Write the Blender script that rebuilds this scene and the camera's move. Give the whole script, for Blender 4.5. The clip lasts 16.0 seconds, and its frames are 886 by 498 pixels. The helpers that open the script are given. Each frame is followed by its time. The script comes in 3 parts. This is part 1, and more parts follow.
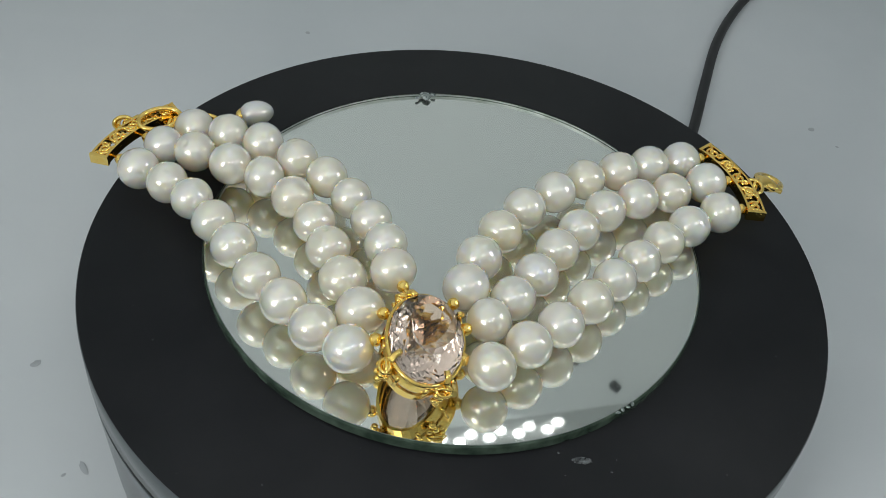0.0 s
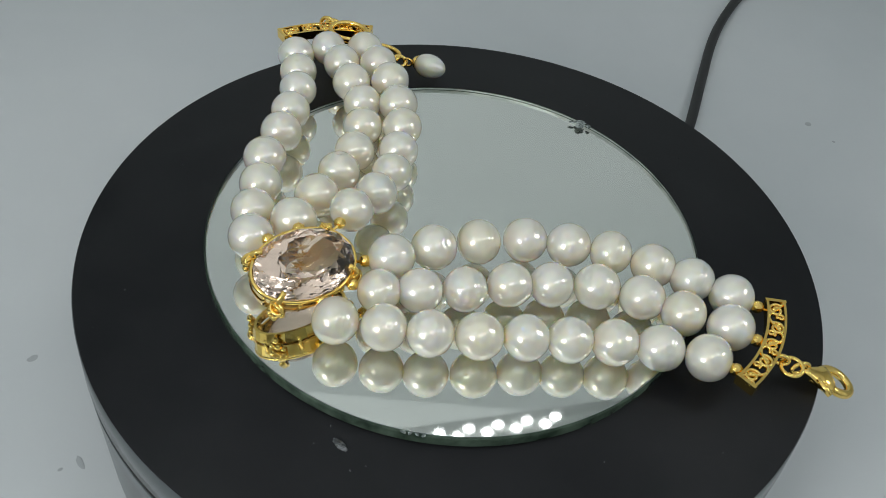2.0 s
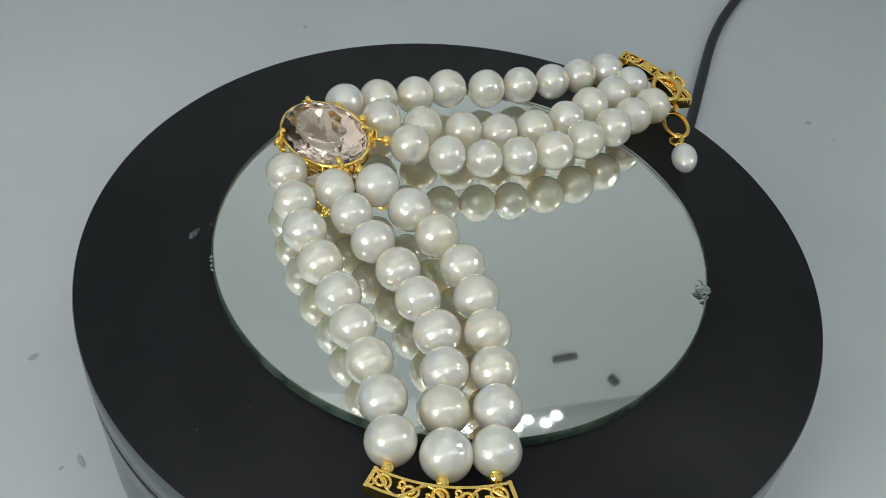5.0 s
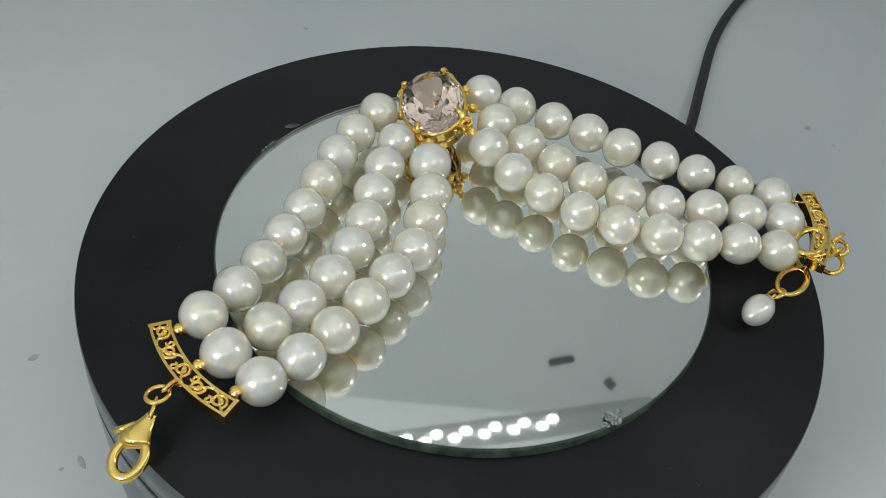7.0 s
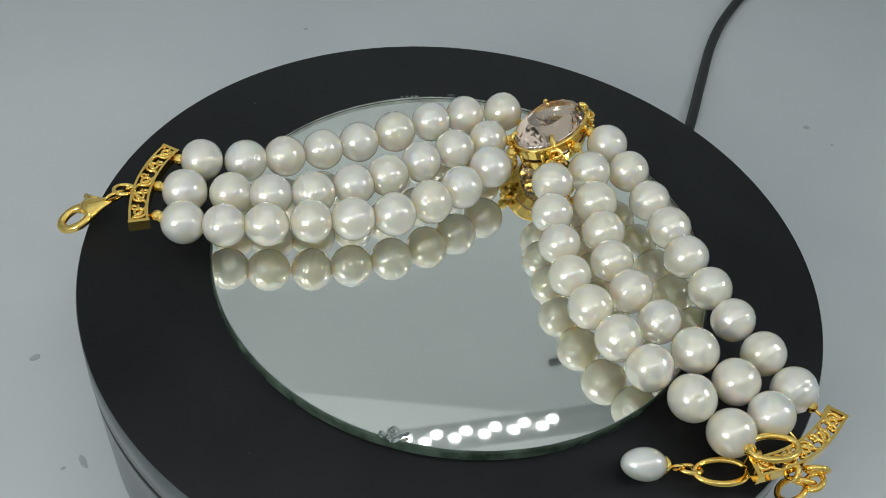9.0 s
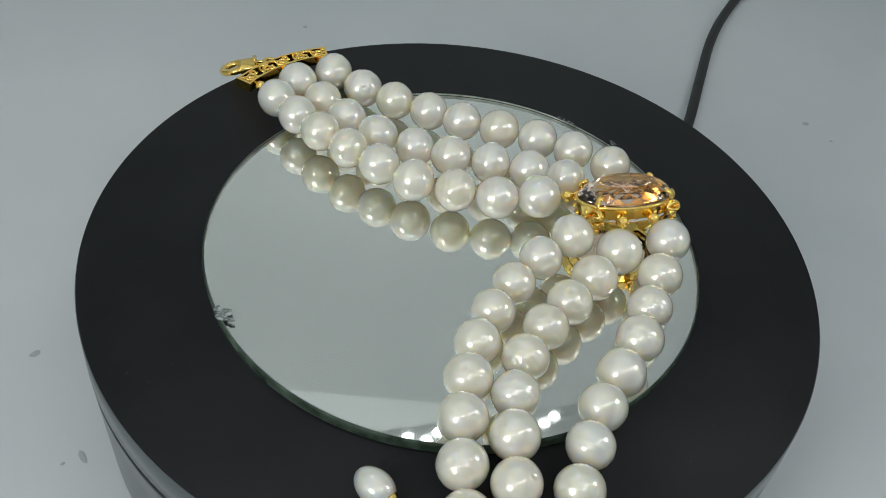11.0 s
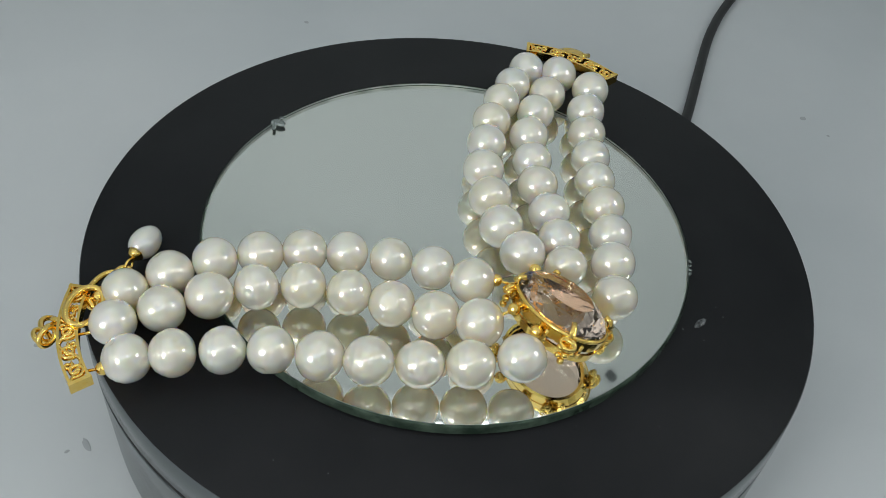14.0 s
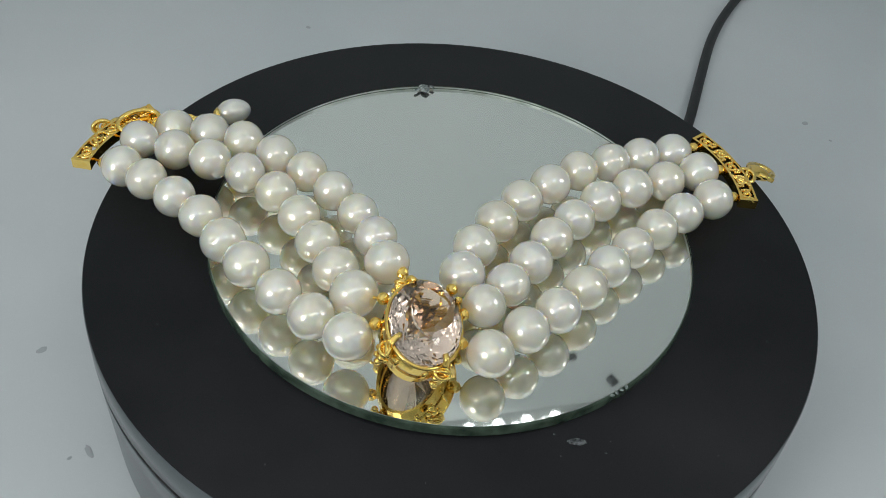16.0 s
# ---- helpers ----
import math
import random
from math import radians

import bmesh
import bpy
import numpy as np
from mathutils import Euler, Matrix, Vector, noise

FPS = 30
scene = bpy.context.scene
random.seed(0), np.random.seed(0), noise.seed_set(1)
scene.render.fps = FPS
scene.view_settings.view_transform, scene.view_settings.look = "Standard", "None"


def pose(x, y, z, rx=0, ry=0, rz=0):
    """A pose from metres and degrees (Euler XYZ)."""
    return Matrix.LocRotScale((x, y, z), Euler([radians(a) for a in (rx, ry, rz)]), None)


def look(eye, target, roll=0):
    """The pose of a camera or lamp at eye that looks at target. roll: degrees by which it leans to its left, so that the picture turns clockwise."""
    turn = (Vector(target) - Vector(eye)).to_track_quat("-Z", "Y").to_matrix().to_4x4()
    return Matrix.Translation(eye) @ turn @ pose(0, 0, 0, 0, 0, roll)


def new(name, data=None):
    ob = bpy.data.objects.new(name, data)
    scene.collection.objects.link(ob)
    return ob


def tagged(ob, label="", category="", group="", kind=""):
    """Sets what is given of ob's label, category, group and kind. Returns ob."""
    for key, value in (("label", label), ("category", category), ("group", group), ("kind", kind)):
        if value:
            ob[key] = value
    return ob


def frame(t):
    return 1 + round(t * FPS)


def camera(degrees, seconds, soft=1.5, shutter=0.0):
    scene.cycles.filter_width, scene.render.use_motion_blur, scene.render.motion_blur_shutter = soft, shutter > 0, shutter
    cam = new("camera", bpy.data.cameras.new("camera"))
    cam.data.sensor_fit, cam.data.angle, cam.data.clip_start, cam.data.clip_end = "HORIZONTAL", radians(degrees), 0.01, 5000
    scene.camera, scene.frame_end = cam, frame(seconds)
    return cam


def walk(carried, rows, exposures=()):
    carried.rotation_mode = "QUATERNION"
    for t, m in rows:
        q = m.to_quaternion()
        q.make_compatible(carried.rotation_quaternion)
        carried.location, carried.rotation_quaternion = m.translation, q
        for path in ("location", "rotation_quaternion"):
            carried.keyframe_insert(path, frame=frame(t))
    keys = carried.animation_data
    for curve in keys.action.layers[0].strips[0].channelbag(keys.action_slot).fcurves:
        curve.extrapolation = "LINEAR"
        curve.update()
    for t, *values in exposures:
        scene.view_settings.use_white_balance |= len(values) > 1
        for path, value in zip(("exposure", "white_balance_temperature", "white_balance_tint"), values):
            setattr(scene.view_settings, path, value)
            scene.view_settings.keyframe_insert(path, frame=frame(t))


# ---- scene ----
# ---- camera ----
cam = camera(48.38, 16.0, soft=0.65)
walk(cam, [
    (0, pose(-0.00913, -0.14463, 0.14145, 45.627, -4.804, 2.423)),
    (0.5, pose(-0.00904, -0.14455, 0.14184, 45.503, -4.824, 2.342)),
    (1, pose(-0.00886, -0.14453, 0.14194, 45.413, -4.791, 2.324)),
    (1.5, pose(-0.00852, -0.14459, 0.14180, 45.363, -4.814, 2.349)),
    (2, pose(-0.00847, -0.14475, 0.14171, 45.320, -4.819, 2.366)),
    (2.5, pose(-0.00801, -0.14501, 0.14148, 45.298, -4.759, 2.441)),
    (3, pose(-0.00791, -0.14508, 0.14167, 45.208, -4.718, 2.361)),
    (3.5, pose(-0.00780, -0.14507, 0.14171, 45.203, -4.679, 2.368)),
    (4, pose(-0.00787, -0.14529, 0.14162, 45.273, -4.665, 2.329)),
    (6.5, pose(-0.00957, -0.14460, 0.14174, 45.330, -5.126, 2.424)),
    (7, pose(-0.00992, -0.14505, 0.14170, 45.424, -5.226, 2.391)),
    (7.5, pose(-0.00989, -0.14509, 0.14180, 45.384, -5.191, 2.369)),
    (8, pose(-0.00997, -0.14537, 0.14186, 45.409, -5.224, 2.332)),
    (8.5, pose(-0.01017, -0.14540, 0.14216, 45.383, -5.257, 2.326)),
    (9, pose(-0.01006, -0.14577, 0.14197, 45.477, -5.175, 2.297)),
    (11.5, pose(-0.00866, -0.14690, 0.14188, 45.417, -4.948, 2.358)),
    (12, pose(-0.00862, -0.14765, 0.14171, 45.369, -4.988, 2.335)),
    (12.5, pose(-0.00860, -0.14951, 0.14184, 45.420, -5.132, 2.315)),
    (13, pose(-0.00862, -0.14955, 0.14237, 45.333, -5.036, 2.346)),
    (13.5, pose(-0.00880, -0.14913, 0.14253, 45.296, -4.994, 2.353)),
    (14, pose(-0.00822, -0.14964, 0.14279, 45.330, -4.917, 2.460)),
    (14.5, pose(-0.00842, -0.14959, 0.14306, 45.355, -4.828, 2.416)),
    (15, pose(-0.00869, -0.14967, 0.14328, 45.437, -4.820, 2.431)),
    (15.5, pose(-0.00867, -0.14958, 0.14334, 45.494, -4.795, 2.447)),
    (16, pose(-0.00897, -0.14912, 0.14285, 45.544, -4.897, 2.421)),
])
# turn of the platter, seconds and degrees
SPIN = [(0, -0.47), (0.5, -11.66), (1, -22.81), (1.5, -34.16), (2, -45.48), (2.5, -56.81), (3, -67.50), (3.5, -78.84), (4, -90.04), (6.5, -146.40), (7, -157.61), (7.5, -168.88), (8, -180.09), (8.5, -191.39), (9, -203.00), (11.5, -260.40), (12, -271.69), (12.5, -282.82), (13, -293.86), (13.5, -304.72), (14, -316.22), (14.5, -327.24), (15, -338.43), (15.5, -349.48), (16, -360.41)]
MM = 0.001
GROUND = -0.037

# ---- light ----
world = bpy.data.worlds.new("world")
scene.world = world
world.use_nodes = True
world.node_tree.nodes["Background"].inputs[0].default_value = (0.84, 0.92, 0.96, 1)
world.node_tree.nodes["Background"].inputs[1].default_value = 0.3
scene.view_settings.exposure = -0.58
LED_GLOW = 9.0


def area_lamp(name, eye, target, size, size_y, power, colour):
    data = bpy.data.lights.new(name, "AREA")
    data.shape, data.size, data.size_y, data.energy, data.color = "RECTANGLE", size, size_y, power, colour
    ob = new(name, data)
    ob.matrix_world = look(eye, target)
    return ob


area_lamp("lamp_front", (-0.25, -0.33, 0.20), (0, 0, 0), 0.10, 0.10, 0.72, (0.95, 0.99, 0.985))
area_lamp("lamp_side", (0.27, -0.03, 0.19), (0, 0, 0), 0.055, 0.075, 0.13, (0.945, 0.99, 1.0))
# unseen fill lamp added above the box, to brighten the roof through its cloth
area_lamp("room_light", (-0.10, -0.1, 0.62), (-0.10, -0.1, 0.0), 0.5, 0.5, 2.7, (0.945, 1.0, 0.995))
strip = area_lamp("lamp_strip", (0.0, -0.22, 0.285), (0.0, 0.0, 0.0), 0.60, 0.022, 0.15, (0.97, 0.98, 1.0))
strip.matrix_world = pose(0.0, -0.22, 0.285, 22, 0, 27)


# ---- materials ----
def material(name, colour, rough=0.5, metal=0.0, **extra):
    m = bpy.data.materials.new(name)
    m.use_nodes = True
    b = m.node_tree.nodes["Principled BSDF"]
    b.inputs["Base Color"].default_value = (*colour, 1)
    b.inputs["Roughness"].default_value = rough
    b.inputs["Metallic"].default_value = metal
    for key, value in extra.items():
        b.inputs[key.replace("_", " ")].default_value = value
    return m


def varied(m, low, high, scale, detail=6.0, coords="Object", to="Base Color", spread=(0.35, 0.65)):
    """Lets a noise run a colour or a value between low and high."""
    nt = m.node_tree
    tc, ns, ramp = nt.nodes.new("ShaderNodeTexCoord"), nt.nodes.new("ShaderNodeTexNoise"), nt.nodes.new("ShaderNodeValToRGB")
    ns.inputs["Scale"].default_value, ns.inputs["Detail"].default_value = scale, detail
    for el, pos, c in zip(ramp.color_ramp.elements, spread, (low, high)):
        el.position, el.color = pos, (*c, 1) if len(c) == 3 else c
    nt.links.new(tc.outputs[coords], ns.inputs["Vector"])
    nt.links.new(ns.outputs["Fac"], ramp.inputs["Fac"])
    nt.links.new(ramp.outputs["Color"], nt.nodes["Principled BSDF"].inputs[to])
    return m


def bumped(m, scale, strength, distance, coords="Object"):
    nt = m.node_tree
    tc, ns, bp = nt.nodes.new("ShaderNodeTexCoord"), nt.nodes.new("ShaderNodeTexNoise"), nt.nodes.new("ShaderNodeBump")
    ns.inputs["Scale"].default_value, ns.inputs["Detail"].default_value = scale, 5
    bp.inputs["Strength"].default_value, bp.inputs["Distance"].default_value = strength, distance
    nt.links.new(tc.outputs[coords], ns.inputs["Vector"])
    nt.links.new(ns.outputs["Fac"], bp.inputs["Height"])
    nt.links.new(bp.outputs["Normal"], nt.nodes["Principled BSDF"].inputs["Normal"])
    return m


GROUND_MAT = bumped(varied(material("white_board", (0.6, 0.62, 0.63), 0.45), (0.565, 0.59, 0.605), (0.66, 0.675, 0.685), 7), 700, 0.08, 0.0003)
WALL_MAT = varied(material("white_lining", (0.7, 0.72, 0.72), 0.6), (0.79, 0.82, 0.82), (0.84, 0.86, 0.86), 5)
BLACK = bumped(varied(material("black_plastic", (0.012, 0.0125, 0.014), 0.5, Specular_IOR_Level=0.2), (0.007, 0.0075, 0.009), (0.011, 0.0115, 0.013), 60), 2500, 0.06, 0.0001)
BLACK_SIDE = varied(material("smoked_metal", (0.30, 0.32, 0.325), 0.22, 1.0), (0.16, 0.175, 0.18), (0.20, 0.215, 0.22), 40)
# near-black colour standing in for shade in narrow gaps
GAP_SHADE = material("gap_shade", (0.003, 0.003, 0.003), 0.8)
CABLE = material("black_rubber", (0.008, 0.008, 0.009), 0.5)
CLOTH = varied(material("white_cloth", (0.8, 0.82, 0.82), 0.9), (0.78, 0.81, 0.81), (0.84, 0.86, 0.86), 6)
_nt = CLOTH.node_tree
# translucency added so that the fill lamp above lights the roof from behind
_tr, _mix = _nt.nodes.new("ShaderNodeBsdfTranslucent"), _nt.nodes.new("ShaderNodeMixShader")
_tr.inputs["Color"].default_value = (0.86, 0.88, 0.88, 1)
_mix.inputs["Fac"].default_value = 0.55
_nt.links.new(_nt.nodes["Principled BSDF"].outputs[0], _mix.inputs[1])
_nt.links.new(_tr.outputs[0], _mix.inputs[2])
_nt.links.new(_mix.outputs[0], _nt.nodes["Material Output"].inputs["Surface"])
BACK_CLOTH = CLOTH.copy()
BACK_CLOTH.name = "thick_white_cloth"
BACK_CLOTH.node_tree.nodes["Mix Shader"].inputs["Fac"].default_value = 0.2
# pale tone painted in for lamp light caught inside the glass edge
EDGE_GLINT = bumped(varied(material("edge_glint", (0.7, 0.74, 0.72), 0.35, 0.5), (0.45, 0.49, 0.47), (0.86, 0.89, 0.87), 180), 900, 0.5, 0.0003)
TAB = material("dark_grey_fabric", (0.20, 0.21, 0.215), 0.9)
GLASS = bpy.data.materials.new("clear_glass")
GLASS.use_nodes = True
_nt = GLASS.node_tree
_nt.nodes.remove(_nt.nodes["Principled BSDF"])
_tp, _gl, _mix = (_nt.nodes.new("ShaderNode" + n) for n in ("BsdfTransparent", "BsdfGlossy", "MixShader"))
_tp.inputs["Color"].default_value = (0.98, 0.992, 0.984, 1)
_gl.inputs["Roughness"].default_value = 0.0
_mix.inputs["Fac"].default_value = 0.045
_nt.links.new(_tp.outputs[0], _mix.inputs[1])
_nt.links.new(_gl.outputs[0], _mix.inputs[2])
_nt.links.new(_mix.outputs[0], _nt.nodes["Material Output"].inputs["Surface"])
EDGE = varied(material("green_glass_edge", (0.05, 0.075, 0.055), 0.18), (0.03, 0.05, 0.035), (0.10, 0.14, 0.105), 260)
SILVER = material("silvering", (0.885, 0.89, 0.855), 0.03, 1.0)
GOLD = bumped(varied(material("polished_gold", (0.90, 0.58, 0.13), 0.11, 1.0), (0.98, 0.65, 0.16), (1.0, 0.73, 0.23), 900), 1500, 0.08, 0.0001)
GEM = material("blush_crystal", (0.99, 0.765, 0.63), 0.05, IOR=1.55, Transmission_Weight=1.0)
SMUDGE = material("grey_smudge", (0.42, 0.435, 0.45), 0.7)
CHIPPED = bumped(varied(material("chipped_glass", (0.3, 0.34, 0.33), 0.2), (0.06, 0.08, 0.075), (0.5, 0.55, 0.53), 900), 1200, 1.0, 0.0008)
GLUE = bumped(varied(material("dried_glue", (0.06, 0.065, 0.07), 0.2), (0.015, 0.016, 0.018), (0.16, 0.17, 0.175), 1300), 1500, 0.8, 0.0005)
LED_PANEL = material("grey_led_board", (0.84, 0.86, 0.85), 0.5)
LED = bpy.data.materials.new("led_lens")
LED.use_nodes = True
_b = LED.node_tree.nodes["Principled BSDF"]
_b.inputs["Emission Color"].default_value = (0.96, 0.98, 1.0, 1)
_b.inputs["Emission Strength"].default_value = LED_GLOW


def pearl_material():
    m = material("nacre", (0.95, 0.90, 0.82), 0.25, 0.32, Coat_Weight=1.0, Coat_Roughness=0.025, Coat_IOR=1.75, Specular_IOR_Level=0.7,
                 Subsurface_Weight=1.0, Subsurface_Scale=0.010)
    nt = m.node_tree
    b = nt.nodes["Principled BSDF"]
    b.inputs["Subsurface Radius"].default_value = (1.0, 0.76, 0.45)
    info, ramp = nt.nodes.new("ShaderNodeObjectInfo"), nt.nodes.new("ShaderNodeValToRGB")
    ramp.color_ramp.elements[0].color = (0.935, 0.825, 0.69, 1)
    ramp.color_ramp.elements[1].color = (0.935, 0.86, 0.775, 1)
    # nacre grows in faint cloudy bands
    tc, ns, mix = nt.nodes.new("ShaderNodeTexCoord"), nt.nodes.new("ShaderNodeTexNoise"), nt.nodes.new("ShaderNodeMixRGB")
    ns.inputs["Scale"].default_value, ns.inputs["Detail"].default_value = 260, 4
    mix.blend_type, mix.inputs["Color2"].default_value = "MULTIPLY", (0.96, 0.94, 0.91, 1)
    nt.links.new(tc.outputs["Object"], ns.inputs["Vector"])
    nt.links.new(ns.outputs["Fac"], mix.inputs["Fac"])
    nt.links.new(info.outputs["Random"], ramp.inputs["Fac"])
    nt.links.new(ramp.outputs["Color"], mix.inputs["Color1"])
    nt.links.new(mix.outputs["Color"], b.inputs["Base Color"])
    return bumped(m, 500, 0.03, 0.0001)


PEARL = pearl_material()


# ---- building helpers ----
def part(name, bm, mat, parent=None, label="", smooth=True, m=None):
    mesh = bpy.data.meshes.new(name)
    bm.to_mesh(mesh)
    bm.free()
    mesh.materials.append(mat)
    for p in mesh.polygons:
        p.use_smooth = smooth
    ob = new(name, mesh)
    ob.parent = parent
    if m is not None:
        ob.matrix_basis = m
    return tagged(ob, label)


def lathe(profile, n=96, closed=False):
    """A turned body from (radius, height) pairs."""
    bm = bmesh.new()
    rings = [[bm.verts.new((r * math.cos(2 * math.pi * k / n), r * math.sin(2 * math.pi * k / n), z)) for k in range(n)] if r > 0
             else [bm.verts.new((0, 0, z))] * n for r, z in profile]
    pairs = list(zip(rings, rings[1:])) + ([(rings[-1], rings[0])] if closed else [])
    for a, b in pairs:
        for k in range(n):
            vs = []
            for v in (a[k], a[(k + 1) % n], b[(k + 1) % n], b[k]):
                if v not in vs:
                    vs.append(v)
            if len(vs) > 2:
                bm.faces.new(vs)
    bmesh.ops.recalc_face_normals(bm, faces=bm.faces)
    return bm


def tube(points, radius, sides=10, closed=False, bm=None, flat=1.0):
    """A rod of round section along points (metres)."""
    bm = bm or bmesh.new()
    pts = [Vector(p) for p in points]
    n = len(pts)
    rings = []
    up = Vector((0.03, 0.02, 1.0)).normalized()
    for i, p in enumerate(pts):
        a = pts[(i - 1) % n] if closed else pts[max(i - 1, 0)]
        b = pts[(i + 1) % n] if closed else pts[min(i + 1, n - 1)]
        d = (b - a).normalized()
        u = d.cross(up)
        u = u.normalized() if u.length > 1e-3 else Vector((1, 0, 0))
        w = u.cross(d)
        r = radius(i / max(n - 1, 1)) if callable(radius) else radius
        rings.append([bm.verts.new(p + u * (r * math.cos(2 * math.pi * k / sides)) + w * (flat * r * math.sin(2 * math.pi * k / sides))) for k in range(sides)])
    for i in range(n if closed else n - 1):
        a, b = rings[i], rings[(i + 1) % n]
        for k in range(sides):
            bm.faces.new((a[k], a[(k + 1) % sides], b[(k + 1) % sides], b[k]))
    if not closed:
        bm.faces.new(rings[0][::-1])
        bm.faces.new(rings[-1])
    return bm


def oval(a, b, z=0.0, n=48):
    return [(a * math.cos(2 * math.pi * k / n), b * math.sin(2 * math.pi * k / n), z) for k in range(n)]


def oval_band(a, b, a2, b2, z0, z1, thick=0.45, n=64):
    """A flat gold band on an oval, millimetres; a, b at height z0 and a2, b2 at z1."""
    bm = bmesh.new()
    rings = []
    for (p, q, z) in ((a, b, z0), (a2, b2, z1), (a2 - thick, b2 - thick, z1), (a - thick, b - thick, z0)):
        rings.append([bm.verts.new(Vector(c) * MM) for c in oval(p, q, z, n)])
    for r0, r1 in zip(rings, rings[1:] + rings[:1]):
        for k in range(n):
            bm.faces.new((r0[k], r0[(k + 1) % n], r1[(k + 1) % n], r1[k]))
    bmesh.ops.recalc_face_normals(bm, faces=bm.faces)
    return bm


def ball(radius, u=20, v=12):
    bm = bmesh.new()
    bmesh.ops.create_uvsphere(bm, u_segments=u, v_segments=v, radius=radius)
    return bm


def box(x0, x1, y0, y1, z0, z1, bevel=0.0):
    bm = bmesh.new()
    bmesh.ops.create_cube(bm, size=1, matrix=Matrix.LocRotScale(((x0 + x1) / 2, (y0 + y1) / 2, (z0 + z1) / 2), None, (x1 - x0, y1 - y0, z1 - z0)))
    if bevel:
        bmesh.ops.bevel(bm, geom=bm.edges[:], offset=bevel, segments=2, affect="EDGES")
    return bm


def thing(name, label, category, m=None, group=""):
    ob = new(name)
    ob.empty_display_size = 0.01
    if m is not None:
        ob.matrix_basis = m
    return tagged(ob, label, category, group)


# ---- the white box round the table ----
SX, YB, YF, ZR = 0.30, 0.25, -0.48, 0.30


def sheet(prof):
    """A sheet as wide as the box along a profile of (y, z)."""
    bm = bmesh.new()
    cols = [[bm.verts.new((x, y, z)) for y, z in prof] for x in (-SX, -SX / 2, 0, SX / 2, SX)]
    for a, b in zip(cols, cols[1:]):
        for k in range(len(prof) - 1):
            bm.faces.new((a[k], b[k], b[k + 1], a[k + 1]))
    return bm


CORNER = 0.07


def arc(r, z, sign, n=12):
    """A quarter round between the back wall and a level face."""
    turn = [math.pi / 2 * k / n for k in range(n + 1)]
    return [(YB - r + r * (math.sin(a) if sign > 0 else math.cos(a)), z + sign * r - sign * r * (math.cos(a) if sign > 0 else math.sin(a))) for a in turn]


ground = tagged(part("ground", sheet([(YF, GROUND), (-0.2, GROUND), (0.0, GROUND), (0.15, GROUND)] + arc(0.045, GROUND, 1)), GROUND_MAT),
                "off-white board with faint grey scuffs, curving up behind", "ground", kind="structure")
tagged(part("wall_north", sheet([(YB, GROUND + 0.045)] + arc(CORNER, ZR, -1)), BACK_CLOTH), "white fabric back wall of the photo box", "wall", kind="structure")
for name, dims, label in (
        ("wall_west", (-SX - 0.01, -SX, YF, YB + 0.01, GROUND - 0.01, ZR), "white fabric side wall of the photo box"),
        ("wall_east", (SX, SX + 0.01, YF, YB + 0.01, GROUND - 0.01, ZR), "white fabric side wall of the photo box"),
        ("wall_south", (-SX - 0.01, SX + 0.01, YF - 0.01, YF, GROUND - 0.01, ZR), "white fabric front flap of the photo box")):
    tagged(part(name, box(*dims), WALL_MAT), label, name.split("_")[0], kind="structure")


tagged(part("ceiling", sheet([(YF, ZR), (-0.2, ZR), (0.0, ZR), (YB - CORNER - 0.00002, ZR)]), CLOTH), "thin white translucent cloth roof of the photo box", "ceiling", kind="structure")


def led_board():
    board = thing("led_board", "grey light board with two staggered rows of round LEDs", "lamp", pose(0.0753, 0.1702, ZR - 0.006, 0, 0, 15.2) @ pose(0, 0, 0, 14, 0, 0))
    part("panel", box(-0.30, 0.06, -0.012, 0.008, -0.003, -0.0005, 0.0008), LED_PANEL, board)
    dome = [(0.0029 * math.cos(a), -0.003 - 0.0008 * math.sin(a)) for a in (0, 0.35, 0.7, 1.05, 1.35)] + [(0, -0.0038)]
    first = part("led", lathe(dome, 16), LED, board)
    for k in range(16):
        for row in (0, 1):
            o = first if k == row == 0 else new("led", first.data)
            o.parent = board
            o.matrix_basis = pose(-0.016 * k - 0.0072 * row, -0.0044 * row, 0)


led_board()


def lining_tab(x, y, w, d, turn):
    """A small dark fabric tab sewn to the curved lining."""
    r = 0.07
    z = ZR - r + math.sqrt(r * r - max(0.0, y - (YB - r)) ** 2)
    bm = box(-w, w, -d, d, -0.0012, 0.0012, 0.0006)
    tagged(part("lining_tab", bm, TAB, None, m=pose(x, y, z - 0.0008, -math.degrees(math.asin(max(0.0, y - (YB - r)) / r)), 0, turn)),
           "small black fabric tab on the white box lining", "tab", "tabs on the lining")


lining_tab(0.0818, 0.2118, 0.0075, 0.0020, 18)
lining_tab(0.1095, 0.2020, 0.0026, 0.0032, 50)


